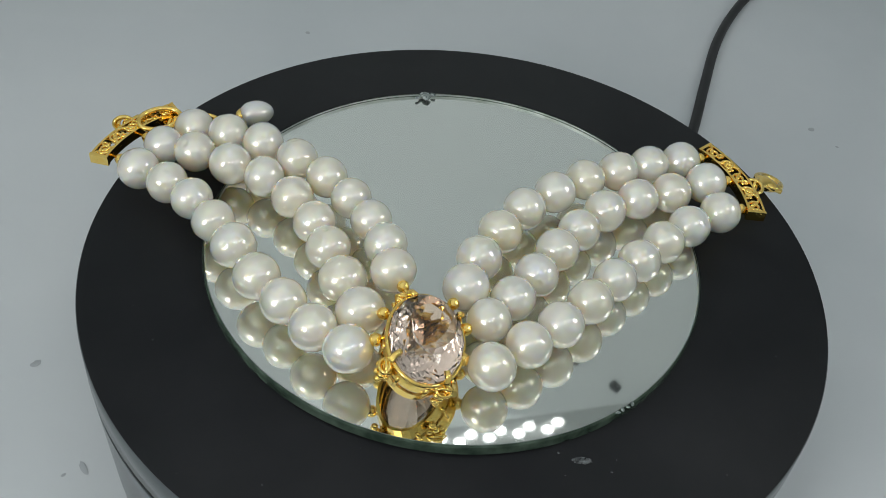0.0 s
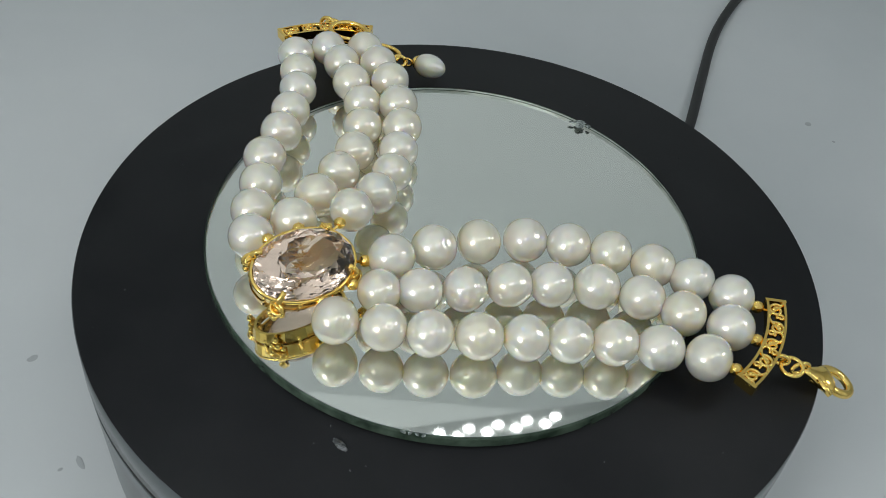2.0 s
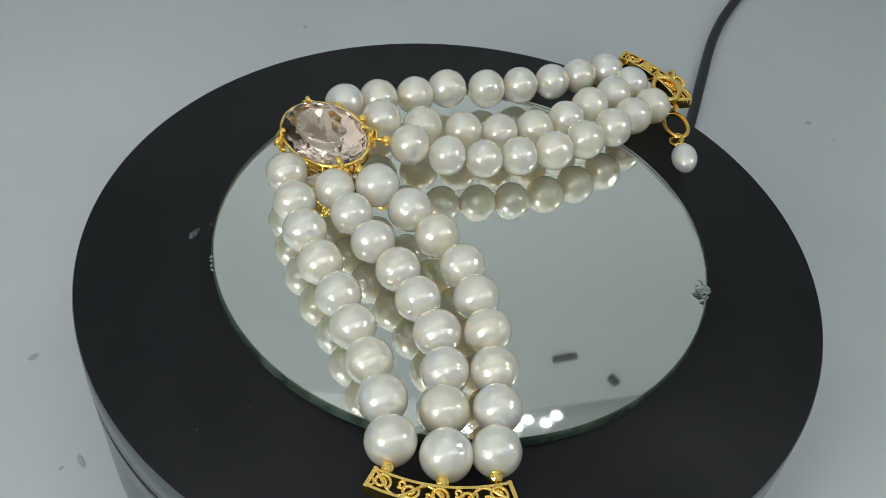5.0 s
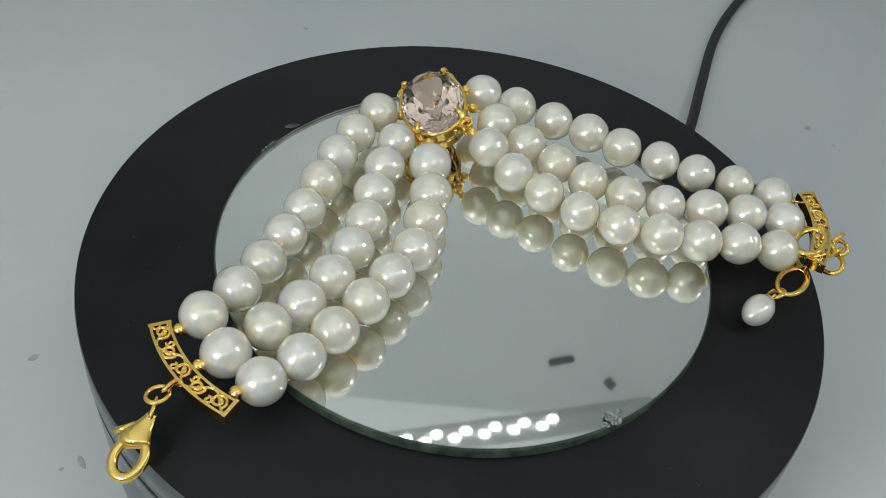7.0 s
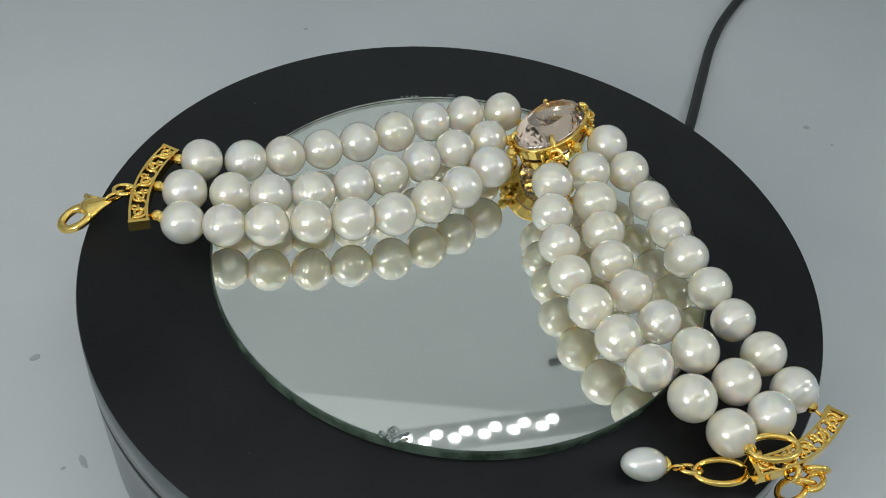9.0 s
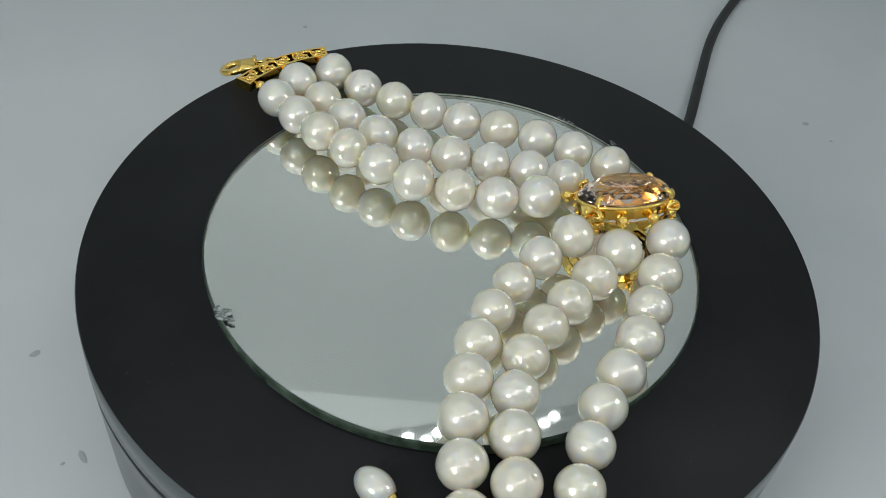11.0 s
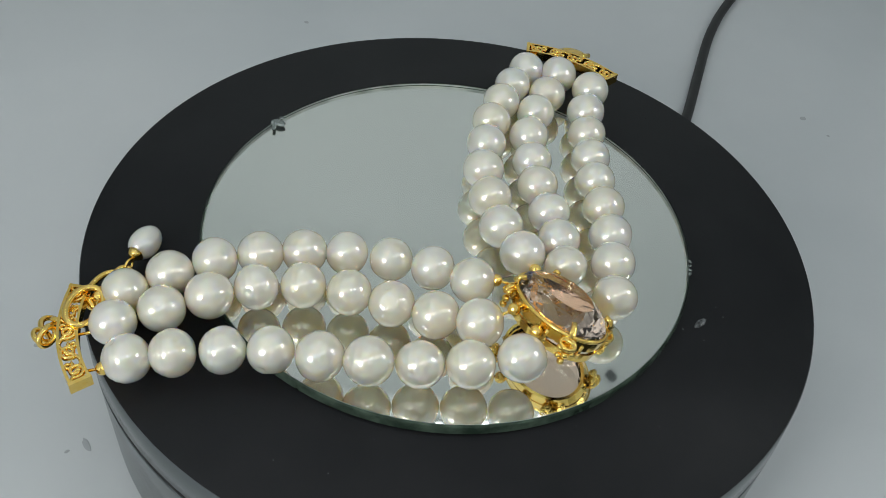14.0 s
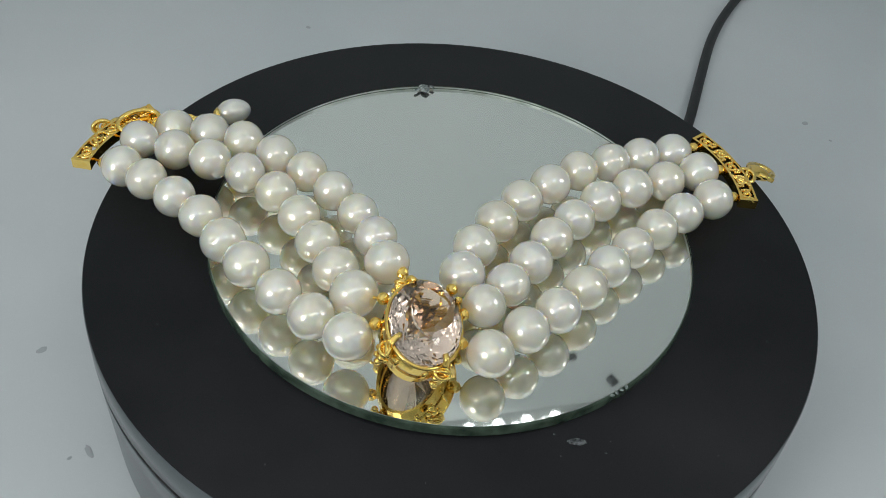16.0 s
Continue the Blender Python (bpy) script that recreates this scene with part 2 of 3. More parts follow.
def smudge(name, x, y, z, size, stretch, mat, parent, seed, thick=0.0002, label="", turn=None):
    rnd = random.Random(seed)
    n = 14
    bm = bmesh.new()
    ring = [(size * (0.8 + 0.3 * rnd.random()) * math.cos(2 * math.pi * k / n) * stretch, size * (0.8 + 0.3 * rnd.random()) * math.sin(2 * math.pi * k / n)) for k in range(n)]
    top = bm.verts.new((0, 0, thick))
    low = [bm.verts.new((a, b, 0)) for a, b in ring]
    mid = [bm.verts.new((a * 0.7, b * 0.7, thick * (0.6 + 0.8 * rnd.random()))) for a, b in ring]
    for k in range(n):
        j = (k + 1) % n
        bm.faces.new((low[k], low[j], mid[j], mid[k]))
        bm.faces.new((mid[k], mid[j], top))
    return part(name, bm, mat, parent, label, m=pose(x, y, z, 0, 0, 360 * rnd.random() if turn is None else turn))


for k, (sx, sy, size, st) in enumerate(((-50.4, 134.4, 0.9, 1.2), (-90.7, -9.1, 1.1, 1.6), (-72.5, -34.5, 0.9, 2.6), (-76, -36.5, 0.5, 1.5), (110.8, 106.9, 1.2, 1.3), (117, 99, 0.6, 1.2), (-64, 60, 0.7, 2.2))):
    smudge("smudge", sx * MM, sy * MM, GROUND + 0.00005, 0.8 * size * MM, st, SMUDGE, ground, k, 0.00005)


def cable():
    pts = [(0.055, 0.050), (0.063, 0.074), (0.0717, 0.0983), (0.079, 0.1233), (0.0865, 0.148), (0.0951, 0.168), (0.1063, 0.187), (0.120, 0.201)]
    fine = []
    for i in range(len(pts) - 1):
        p0, p1, p2, p3 = (Vector((*pts[min(max(j, 0), len(pts) - 1)], 0)) for j in (i - 1, i, i + 1, i + 2))
        for k in range(6):
            s = k / 6
            q = 0.5 * (2 * p1 + (p2 - p0) * s + (2 * p0 - 5 * p1 + 4 * p2 - p3) * s * s + (3 * p1 - p0 - 3 * p2 + p3) * s ** 3)
            fine.append((q.x, q.y, GROUND + 0.0017))
    return tagged(part("power_cable", tube(fine, 0.0016, 12), CABLE), "black rubber power cable lying on the white board", "cable")


cable()

# ---- the turntable ----
R = 0.075


def turntable():
    top = thing("turntable", "round motorised display turntable with matt black top and smoked edge", "turntable", pose(0, 0, GROUND))
    h = -GROUND
    part("base", lathe([(0, 0.0005), (0.072, 0.0005), (0.0742, 0.002), (0.0750, h - 0.0106), (0.0750, h - 0.0101), (0.0, h - 0.0101)], 160), BLACK_SIDE, top, "satin smoked-metal base drum")
    # almost flush filler ring; the gap's shade is its black colour
    part("gap_ring", lathe([(0.0, h - 0.0100), (0.0749, h - 0.0100), (0.0749, h - 0.0084), (0.0, h - 0.0084)], 120), GAP_SHADE, top)
    platter = part("platter", lathe([(0, 0), (0.0747, 0), (0.0748, -0.00015), (0.0748, -0.0002)], 192), BLACK, top, "matt black round platter", m=pose(0, 0, h))
    part("platter_rim", lathe([(0.07482, -0.0002), (0.075, -0.0005), (0.0751, -0.0081), (0.0750, -0.0083), (0.0, -0.0083)], 192), BLACK_SIDE, platter, "satin smoked-metal edge band")
    smudge("glue_spot", 23.0 * MM, -47.7 * MM, 0.00005, 0.75 * MM, 2.7, GLUE, platter, 31, 0.0003, "dried clear glue spot", 4)
    for k, (a, b, s) in enumerate(((19, -46.5, .25), (28, -49.5, .2), (20, -51, .15), (29, -47, .15), (-55, -30, .15), (-30, -58, .18), (62, -20, .2), (48, -48, .15), (10, 62, .15), (-20, 64, .12), (66, 3, .15))):
        smudge("speck", a * MM, b * MM, 0.00005, s * MM, 1.2, GLUE, platter, 50 + k, 0.0001)
    rnd = random.Random(5)
    bm = bmesh.new()
    for _ in range(170):
        r, a, s = 0.0745 * math.sqrt(rnd.random()), 2 * math.pi * rnd.random(), (0.03 + 0.09 * rnd.random() ** 3) * MM
        if r > 0.051:
            c, st = Vector((r * math.cos(a), r * math.sin(a), 0.00003)), 1 + 2.5 * rnd.random() ** 3
            turn = Matrix.Rotation(6.28 * rnd.random(), 3, "Z")
            ring = [bm.verts.new(c + turn @ Vector((s * st * math.cos(q), s * math.sin(q), 0))) for q in (0, 1.1, 2.2, 3.3, 4.4, 5.4)]
            tip = bm.verts.new(c + Vector((0, 0, s * 0.6)))
            for k in range(6):
                bm.faces.new((ring[k], ring[(k + 1) % 6], tip))
    tagged(part("dust", bm, GLUE, platter, "pale dust specks"), kind="stuff")
    return platter


platter = turntable()

# ---- the round mirror ----
MZ0, MZM, MZ1 = 0.0009, 0.0024, 0.0032


def mirror():
    r = 50.25 * MM
    ob = thing("round_mirror", "round frameless mirror with chipped green-tinted glass edge", "mirror")
    at = pose(-1.22 * MM, 0.89 * MM, 0)
    part("glass", lathe([(r - 0.0001, MZM + 0.0001), (r, MZ1 - 0.0006), (r - 0.00022, MZ1), (0, MZ1)], 192), GLASS, ob, "clear glass disc", smooth=False, m=at)
    part("bevel", lathe([(r + 0.00005, MZ1 - 0.0006), (r - 0.0001, MZ1 - 0.00012), (r - 0.00022, MZ1 + 0.00002)], 192), EDGE, ob, m=at)
    # ring added for the bright reflection along the far inner edge
    part("inner_edge", lathe([(r - 0.00014, MZM + 0.0001), (r - 0.00014, MZ1 - 0.00055), (r - 0.0004, MZ1 - 0.00008)], 192), EDGE_GLINT, ob, "inner glass edge with its reflected light put in as bright tone", m=at)
    part("silvering", lathe([(0, MZM), (r - 0.0003, MZM), (r - 0.0003, MZ0), (0, MZ0)], 160), SILVER, ob, smooth=False, m=at)
    part("edge_band", lathe([(r + 0.00003, MZ0), (r + 0.00006, MZ0 + 0.0004), (r + 0.00006, MZ1 - 0.0006), (r + 0.00003, MZ1 - 0.0004)], 192), EDGE, ob, "dark green cut edge", m=at)
    # black disc added to fill the space below, painted as dark as its shade
    part("backing_pad", lathe([(0, 0.00003), (0.046, 0.00003), (0.046, MZ0 - 0.00003), (0, MZ0 - 0.00003)], 96), GAP_SHADE, ob, "added dark disc for the shade under the glass", m=at)
    chip_at = Vector((-10.2 - -1.22, 48.2 - 0.89, 0)).normalized()
    side = Vector((-chip_at.y, chip_at.x, 0))
    rnd = random.Random(71)
    for k in range(12):
        p = Vector((-1.22, 0.89, 0)) + chip_at * (49.9 - 1.6 * rnd.random()) + side * rnd.gauss(0, 1.3)
        smudge("chip", p.x * MM, p.y * MM, MZ1, (0.35 + 0.5 * rnd.random()) * MM, 1.6, CHIPPED, ob, 80 + k, 0.00012, "chipped spot in the glass edge" if k == 0 else "")
    for k in range(4):
        smudge("chip", (29.2 + 0.9 * k) * MM, (-39.2 + 0.75 * k) * MM, MZ1 - 0.00005, 0.35 * MM, 1.6, CHIPPED, ob, 95 + k, 0.0001)
    return ob


round_mirror = mirror()

# ---- the bracelet ----
# pearl centres from the stone outwards, millimetres on the platter
A_INNER = [(-12.6, -17.3, 11.0), (-14.7, -9.3, 9.6), (-18.2, -2.2, 8.9), (-22.8, 3.5, 9.1), (-28.5, 9.4, 9.0), (-35.3, 14.0, 9.1), (-43.2, 18.3, 9.1), (-51.1, 21.2, 8.2), (-59.1, 23.7, 6.8)]
A_INNER_THEN = [(-12.5, -17.4, 10.8), (-15.5, -10.2, 9.2), (-19.8, -3.5, 8.3), (-24.6, 3.8, 8.4), (-30.8, 9.6, 8.5), (-37.9, 14.6, 8.8), (-45.0, 18.1, 8.5), (-53.6, 19.8, 7.2), (-61.7, 22.5, 5.8)]
A_INNER_LATE = [(-13.6, -18.8, 10.9), (-16.4, -11.0, 9.5), (-20.7, -3.8, 8.6), (-26.4, 2.5, 8.6), (-32.6, 7.7, 8.5), (-39.7, 11.9, 8.7), (-47.3, 15.6, 8.6), (-55.2, 18.5, 7.5), (-63.4, 20.5, 6.1)]
A_MIDDLE = [(-17.6, -27.5, 10.2), (-21.8, -18.8, 8.9), (-25.6, -10.3, 8.2), (-29.3, -3.1, 7.8), (-34.7, 3.4, 8.0), (-41.2, 8.5, 8.2), (-48.7, 11.3, 8.4), (-56.9, 14.9, 7.7), (-63.8, 16.3, 7.5)]
A_MIDDLE_THEN = [(-17.9, -25.7, 10.0), (-22.0, -18.6, 8.8), (-26.3, -11.4, 8.4), (-30.5, -4.3, 8.3), (-36.3, 1.8, 8.4), (-43.4, 6.4, 8.3), (-51.2, 10.0, 8.4), (-59.7, 12.6, 7.6), (-67.0, 16.3, 7.2)]
A_MIDDLE_LATE = [(-18.9, -26.7, 9.9), (-23.1, -19.6, 8.5), (-27.6, -12.5, 8.2), (-32.2, -5.7, 8.3), (-37.9, 0.7, 8.4), (-45.0, 5.4, 8.5), (-52.9, 8.6, 8.6), (-61.0, 11.4, 7.9), (-69.1, 14.0, 7.5)]
A_OUTER = [(-18.7, -36.5, 10.4), (-25.5, -31.5, 9.3), (-31.7, -25.4, 8.7), (-37.4, -20.4, 9.2), (-43.3, -12.1, 8.3), (-48.6, -5.8, 8.0), (-54.2, 0.3, 7.8), (-60.2, 4.8, 7.4), (-67.4, 9.4, 6.4)]
A_OUTER_THEN = [(-18.4, -35.9, 10.8), (-25.2, -31.2, 9.5), (-31.9, -25.3, 8.6), (-37.9, -19.4, 8.6), (-43.3, -13.4, 8.1), (-49.7, -7.2, 8.1), (-55.7, -1.6, 7.8), (-62.7, 3.3, 7.3), (-69.6, 8.2, 6.5)]
A_OUTER_LATE = [(-18.8, -37.4, 10.4), (-26.0, -32.2, 8.9), (-32.8, -26.6, 8.5), (-39.7, -21.0, 9.1), (-45.4, -14.6, 8.4), (-51.2, -8.3, 8.2), (-57.6, -3.1, 7.9), (-64.5, 1.9, 7.4), (-70.9, 6.2, 6.5)]
B_INNER = [(1.1, -18.6, 9.7), (3.4, -9.8, 8.8), (7.4, -1.6, 8.6), (12.4, 6.4, 8.2), (18.8, 12.1, 8.5), (25.4, 17.2, 8.5), (32.8, 21.4, 8.3), (39.9, 24.7, 8.2), (47.3, 27.7, 7.7)]
B_INNER_THEN = [(1.0, -16.5, 9.7), (3.8, -8.1, 9.1), (7.4, -1.0, 8.9), (12.1, 6.0, 8.7), (18.4, 11.6, 9.0), (24.9, 16.6, 9.1), (32.1, 21.4, 8.7), (39.1, 25.4, 8.4), (46.7, 28.2, 7.8)]
B_INNER_LATE = [(0.8, -18.0, 8.8), (3.1, -9.6, 8.3), (7.3, -1.8, 8.3), (12.5, 5.7, 8.1), (18.6, 11.4, 8.5), (24.8, 16.4, 8.8), (32.1, 20.7, 8.5), (39.1, 24.1, 8.3), (46.7, 27.1, 7.9)]
B_MIDDLE = [(5.6, -25.2, 8.5), (10.0, -19.1, 8.3), (14.6, -11.9, 7.8), (18.9, -4.3, 7.7), (23.6, 2.3, 7.5), (29.3, 9.0, 7.4), (36.6, 13.8, 7.4), (44.1, 17.0, 7.3), (52.0, 21.0, 7.7)]
B_MIDDLE_THEN = [(5.4, -25.5, 9.3), (10.3, -18.6, 9.1), (14.7, -11.4, 8.8), (18.7, -3.8, 8.8), (23.4, 2.4, 8.7), (29.1, 8.8, 8.7), (36.0, 13.7, 8.7), (43.1, 17.2, 8.5), (51.2, 21.2, 8.6)]
B_MIDDLE_LATE = [(5.1, -25.6, 8.8), (9.6, -19.4, 8.5), (14.2, -12.3, 8.0), (18.5, -4.7, 7.9), (23.5, 1.9, 7.6), (29.4, 8.7, 7.5), (36.6, 13.8, 7.6), (44.1, 17.4, 7.5), (51.9, 21.3, 7.8)]
B_OUTER = [(6.3, -35.9, 8.5), (12.8, -30.1, 8.4), (18.8, -24.4, 8.2), (24.6, -17.7, 7.9), (29.9, -10.9, 7.5), (35.2, -5.0, 7.5), (40.7, 1.2, 7.4), (46.7, 6.9, 7.3), (53.8, 11.8, 7.6)]
B_OUTER_THEN = [(6.3, -35.6, 9.9), (13.2, -30.2, 9.6), (18.8, -24.4, 9.3), (24.2, -17.5, 8.9), (29.4, -10.7, 8.4), (34.8, -4.8, 8.2), (40.3, 1.4, 8.3), (46.3, 7.0, 8.5), (53.3, 12.4, 9.3)]
B_OUTER_LATE = [(6.5, -37.0, 9.0), (12.9, -30.9, 9.2), (18.9, -25.0, 8.8), (24.5, -18.1, 8.4), (29.7, -11.1, 7.9), (35.0, -5.0, 7.7), (40.6, 1.4, 7.6), (46.7, 7.3, 7.6), (53.8, 12.4, 7.8)]

GEM_AT = pose(-5.4 * MM, -33.9 * MM, 12.2 * MM, 0, 20, 0) @ pose(0, 0, 0, 0, 0, -7)


# the arms settle in two steps: pearls by their places, the ends of the A arm by a turn about the stone, those of the B arm by a small lift
SLIDES = {tuple(a): (a, b, c) for a, b, c in (
    (A_INNER, A_INNER_THEN, A_INNER_LATE), (A_MIDDLE, A_MIDDLE_THEN, A_MIDDLE_LATE), (A_OUTER, A_OUTER_THEN, A_OUTER_LATE),
    (B_INNER, B_INNER_THEN, B_INNER_LATE), (B_MIDDLE, B_MIDDLE_THEN, B_MIDDLE_LATE), (B_OUTER, B_OUTER_THEN, B_OUTER_LATE))}
SLIDING, TURNING, LIFTING = [], [], []
B_SHIFT = ((0, 0, 0), (-0.7, 0.3, 1.2), (-0.1, 0.2, 0.3))
SLIDE_TIMES = ((0, 0), (2, 0), (4, 0), (6.5, 1), (9, 1), (11.5, 2), (14, 2), (16, 2))
SLIDE_TURN = (0.0, 1.6, 4.2)


def pearl_mesh(seed):
    rnd = random.Random(seed)
    bm = ball(1.0, 64, 40)
    off = Vector((rnd.random() * 9, rnd.random() * 9, rnd.random() * 9))
    ring = rnd.random() < 0.5
    way = lambda: Vector((rnd.gauss(0, 1), rnd.gauss(0, 1), rnd.gauss(0, 1))).normalized()
    pits = [(way(), 0.03 + 0.04 * rnd.random(), 0.07 + 0.08 * rnd.random()) for _ in range(rnd.choice((0, 1, 2, 3)))]
    flat = way() if rnd.random() < 0.3 else None
    zs = 0.95 + 0.08 * rnd.random()
    for v in bm.verts:
        d = v.co.normalized()
        s = 1 + 0.02 * noise.noise(d * 1.3 + off)
        s += 0.003 * noise.noise(d * 4.5 + off)
        if ring:
            s -= 0.018 * math.exp(-((d.z - 0.35) / 0.07) ** 2) + 0.012 * math.exp(-((d.z - 0.58) / 0.05) ** 2)
        for p, deep, wide in pits:
            s -= deep * math.exp(-((d - p).length / wide) ** 2)
        if flat:
            over = d.dot(flat) - 0.93
            if over > 0:
                s -= over * (0.75 + 0.35 * noise.noise(d * 14 + off))
        v.co = Vector((d.x * s, d.y * s, d.z * s * zs)) * 4.26 * MM
    mesh = bpy.data.meshes.new("pearl")
    bm.to_mesh(mesh)
    bm.free()
    mesh.materials.append(PEARL)
    for p in mesh.polygons:
        p.use_smooth = True
    return mesh


def gem_mesh():
    """Oval brilliant cut: table, crown, girdle and stepped pavilion."""
    a, b = 7.0 * MM, 10.0 * MM
    n = 14
    levels = [(0.58, 2.8, 0.0), (0.74, 2.15, 0.5), (0.88, 1.3, 0.0), (0.985, 0.35, 0.5), (1.0, 0.1, 0.5), (1.0, -0.3, 0.5), (0.84, -1.9, 0.0), (0.60, -3.9, 0.5), (0.34, -5.6, 0.0), (0.12, -6.6, 0.5)]
    bm = bmesh.new()
    rings = [[bm.verts.new((a * s * math.cos(2 * math.pi * (k + o) / n), b * s * math.sin(2 * math.pi * (k + o) / n), z * MM)) for k in range(n)] for s, z, o in levels]
    bm.faces.new(rings[0])
    for (s0, _, o0), (s1, _, o1), p, q in zip(levels, levels[1:], rings, rings[1:]):
        for k in range(n):
            j = (k + 1) % n
            if o0 == o1:
                bm.faces.new((p[k], p[j], q[j], q[k]))
            elif o1 > o0:
                bm.faces.new((p[k], p[j], q[k]))
                bm.faces.new((p[j], q[j], q[k]))
            else:
                bm.faces.new((p[k], p[j], q[j]))
                bm.faces.new((p[k], q[j], q[k]))
    tip = bm.verts.new((0, 0, -7.0 * MM))
    for k in range(n):
        bm.faces.new((rings[-1][k], rings[-1][(k + 1) % n], tip))
    bmesh.ops.recalc_face_normals(bm, faces=bm.faces)
    return bm


def spiral(cx, cy, r, turns, start, sign, n=22):
    return [(cx + r * (1 - 0.7 * k / n) * math.cos(start + sign * 2 * math.pi * turns * k / n),
             cy + r * (1 - 0.7 * k / n) * math.sin(start + sign * 2 * math.pi * turns * k / n), 0) for k in range(n + 1)]


def end_bar(parent, a, m, b):
    """Curved filigree bar through three points (mm); its concave side faces the pearls."""
    a, m, b = (Vector(p) * MM for p in (a, m, b))
    ctrl = m * 2 - (a + b) / 2

    def at(s, across, up=0.0):
        p = a * (1 - s) ** 2 + ctrl * 2 * s * (1 - s) + b * s * s
        d = ((ctrl - a) * (1 - s) + (b - ctrl) * s).normalized()
        side = Vector((d.y, -d.x, 0)).normalized()
        return p + side * across + Vector((0, 0, up))

    w, h = 1.6 * MM, 1.1 * MM
    bm = bmesh.new()
    n = 20
    for side in (-1, 1):
        rings = []
        for k in range(n + 1):
            s = k / n
            rings.append([bm.verts.new(at(s, side * w + e * 0.24 * MM, u * h)) for e, u in ((-1, -1), (1, -1), (1, 1), (-1, 1))])
        for p, q in zip(rings, rings[1:]):
            for k in range(4):
                bm.faces.new((p[k], p[(k + 1) % 4], q[(k + 1) % 4], q[k]))
        bm.faces.new(rings[0][::-1])
        bm.faces.new(rings[-1])
    for s in (0.0, 1.0):
        e = 0.35 * MM
        d = (at(0.02, 0) - at(0, 0)).normalized() if s == 0 else (at(0.98, 0) - at(1, 0)).normalized()
        vs = [bm.verts.new(at(s, x * (w + 0.38 * MM), u * (h + 0.04 * MM)) + d * (o - 0.3) * e) for o in (0, 2) for x, u in ((-1, -1), (1, -1), (1, 1), (-1, 1))]
        for f in ((0, 1, 2, 3), (7, 6, 5, 4), (0, 4, 5, 1), (1, 5, 6, 2), (2, 6, 7, 3), (3, 7, 4, 0)):
            bm.faces.new([vs[i] for i in f])
    bmesh.ops.recalc_face_normals(bm, faces=bm.faces)
    bar = part("end_bar", bm, GOLD, parent, "curved gold filigree end bar", smooth=False)
    length = (a - m).length + (m - b).length
    count = 5
    step = length / count
    for i in range(count):
        s0 = (i + 0.5) / count
        sign = 1 if i % 2 else -1
        big = [at(s0 + (x + 0.25 * MM) / length, y, 0.62 * h) for x, y, _ in spiral(0, -sign * 0.1 * MM, 1.5 * MM, 1.35, sign * 2.4, sign, 34)]
        part("scroll", tube(big, 0.34 * MM, 8, flat=1.6), GOLD, bar)
        part("scroll_tip", ball(0.42 * MM, 10, 8), GOLD, bar, m=Matrix.Translation(big[-1] + Vector((0, 0, 0.2 * MM))))
        sweep = [at(s0 + (q - 0.5) / count, sign * w * 0.92 * math.cos(math.pi * q), 0.58 * h) for q in [k / 12 for k in range(13)]]
        part("scroll", tube(sweep, 0.34 * MM, 8, flat=1.6), GOLD, bar)
        leaf = [at(s0 + (x + 0.40 * step) / length, y, 0.58 * h) for x, y, _ in spiral(0, sign * 0.75 * MM, 0.8 * MM, 1.1, -sign * 0.9, -sign, 18)]
        part("scroll", tube(leaf, 0.3 * MM, 8, flat=1.6), GOLD, bar)
    return bar, at


def link_ring(name, parent, centre, along, a, b, wire, tilt=0.0, label=""):
    """An oval jump ring: centre (mm), heading of its long axis, half sizes and wire radius (mm), tilt round its long axis."""
    m = pose(*(c * MM for c in centre), 0, 0, along) @ pose(0, 0, 0, tilt, 0, 0)
    return part(name, tube(oval(a * MM, b * MM, 0, 32), wire * MM, 10, True), GOLD, parent, label, m=m)


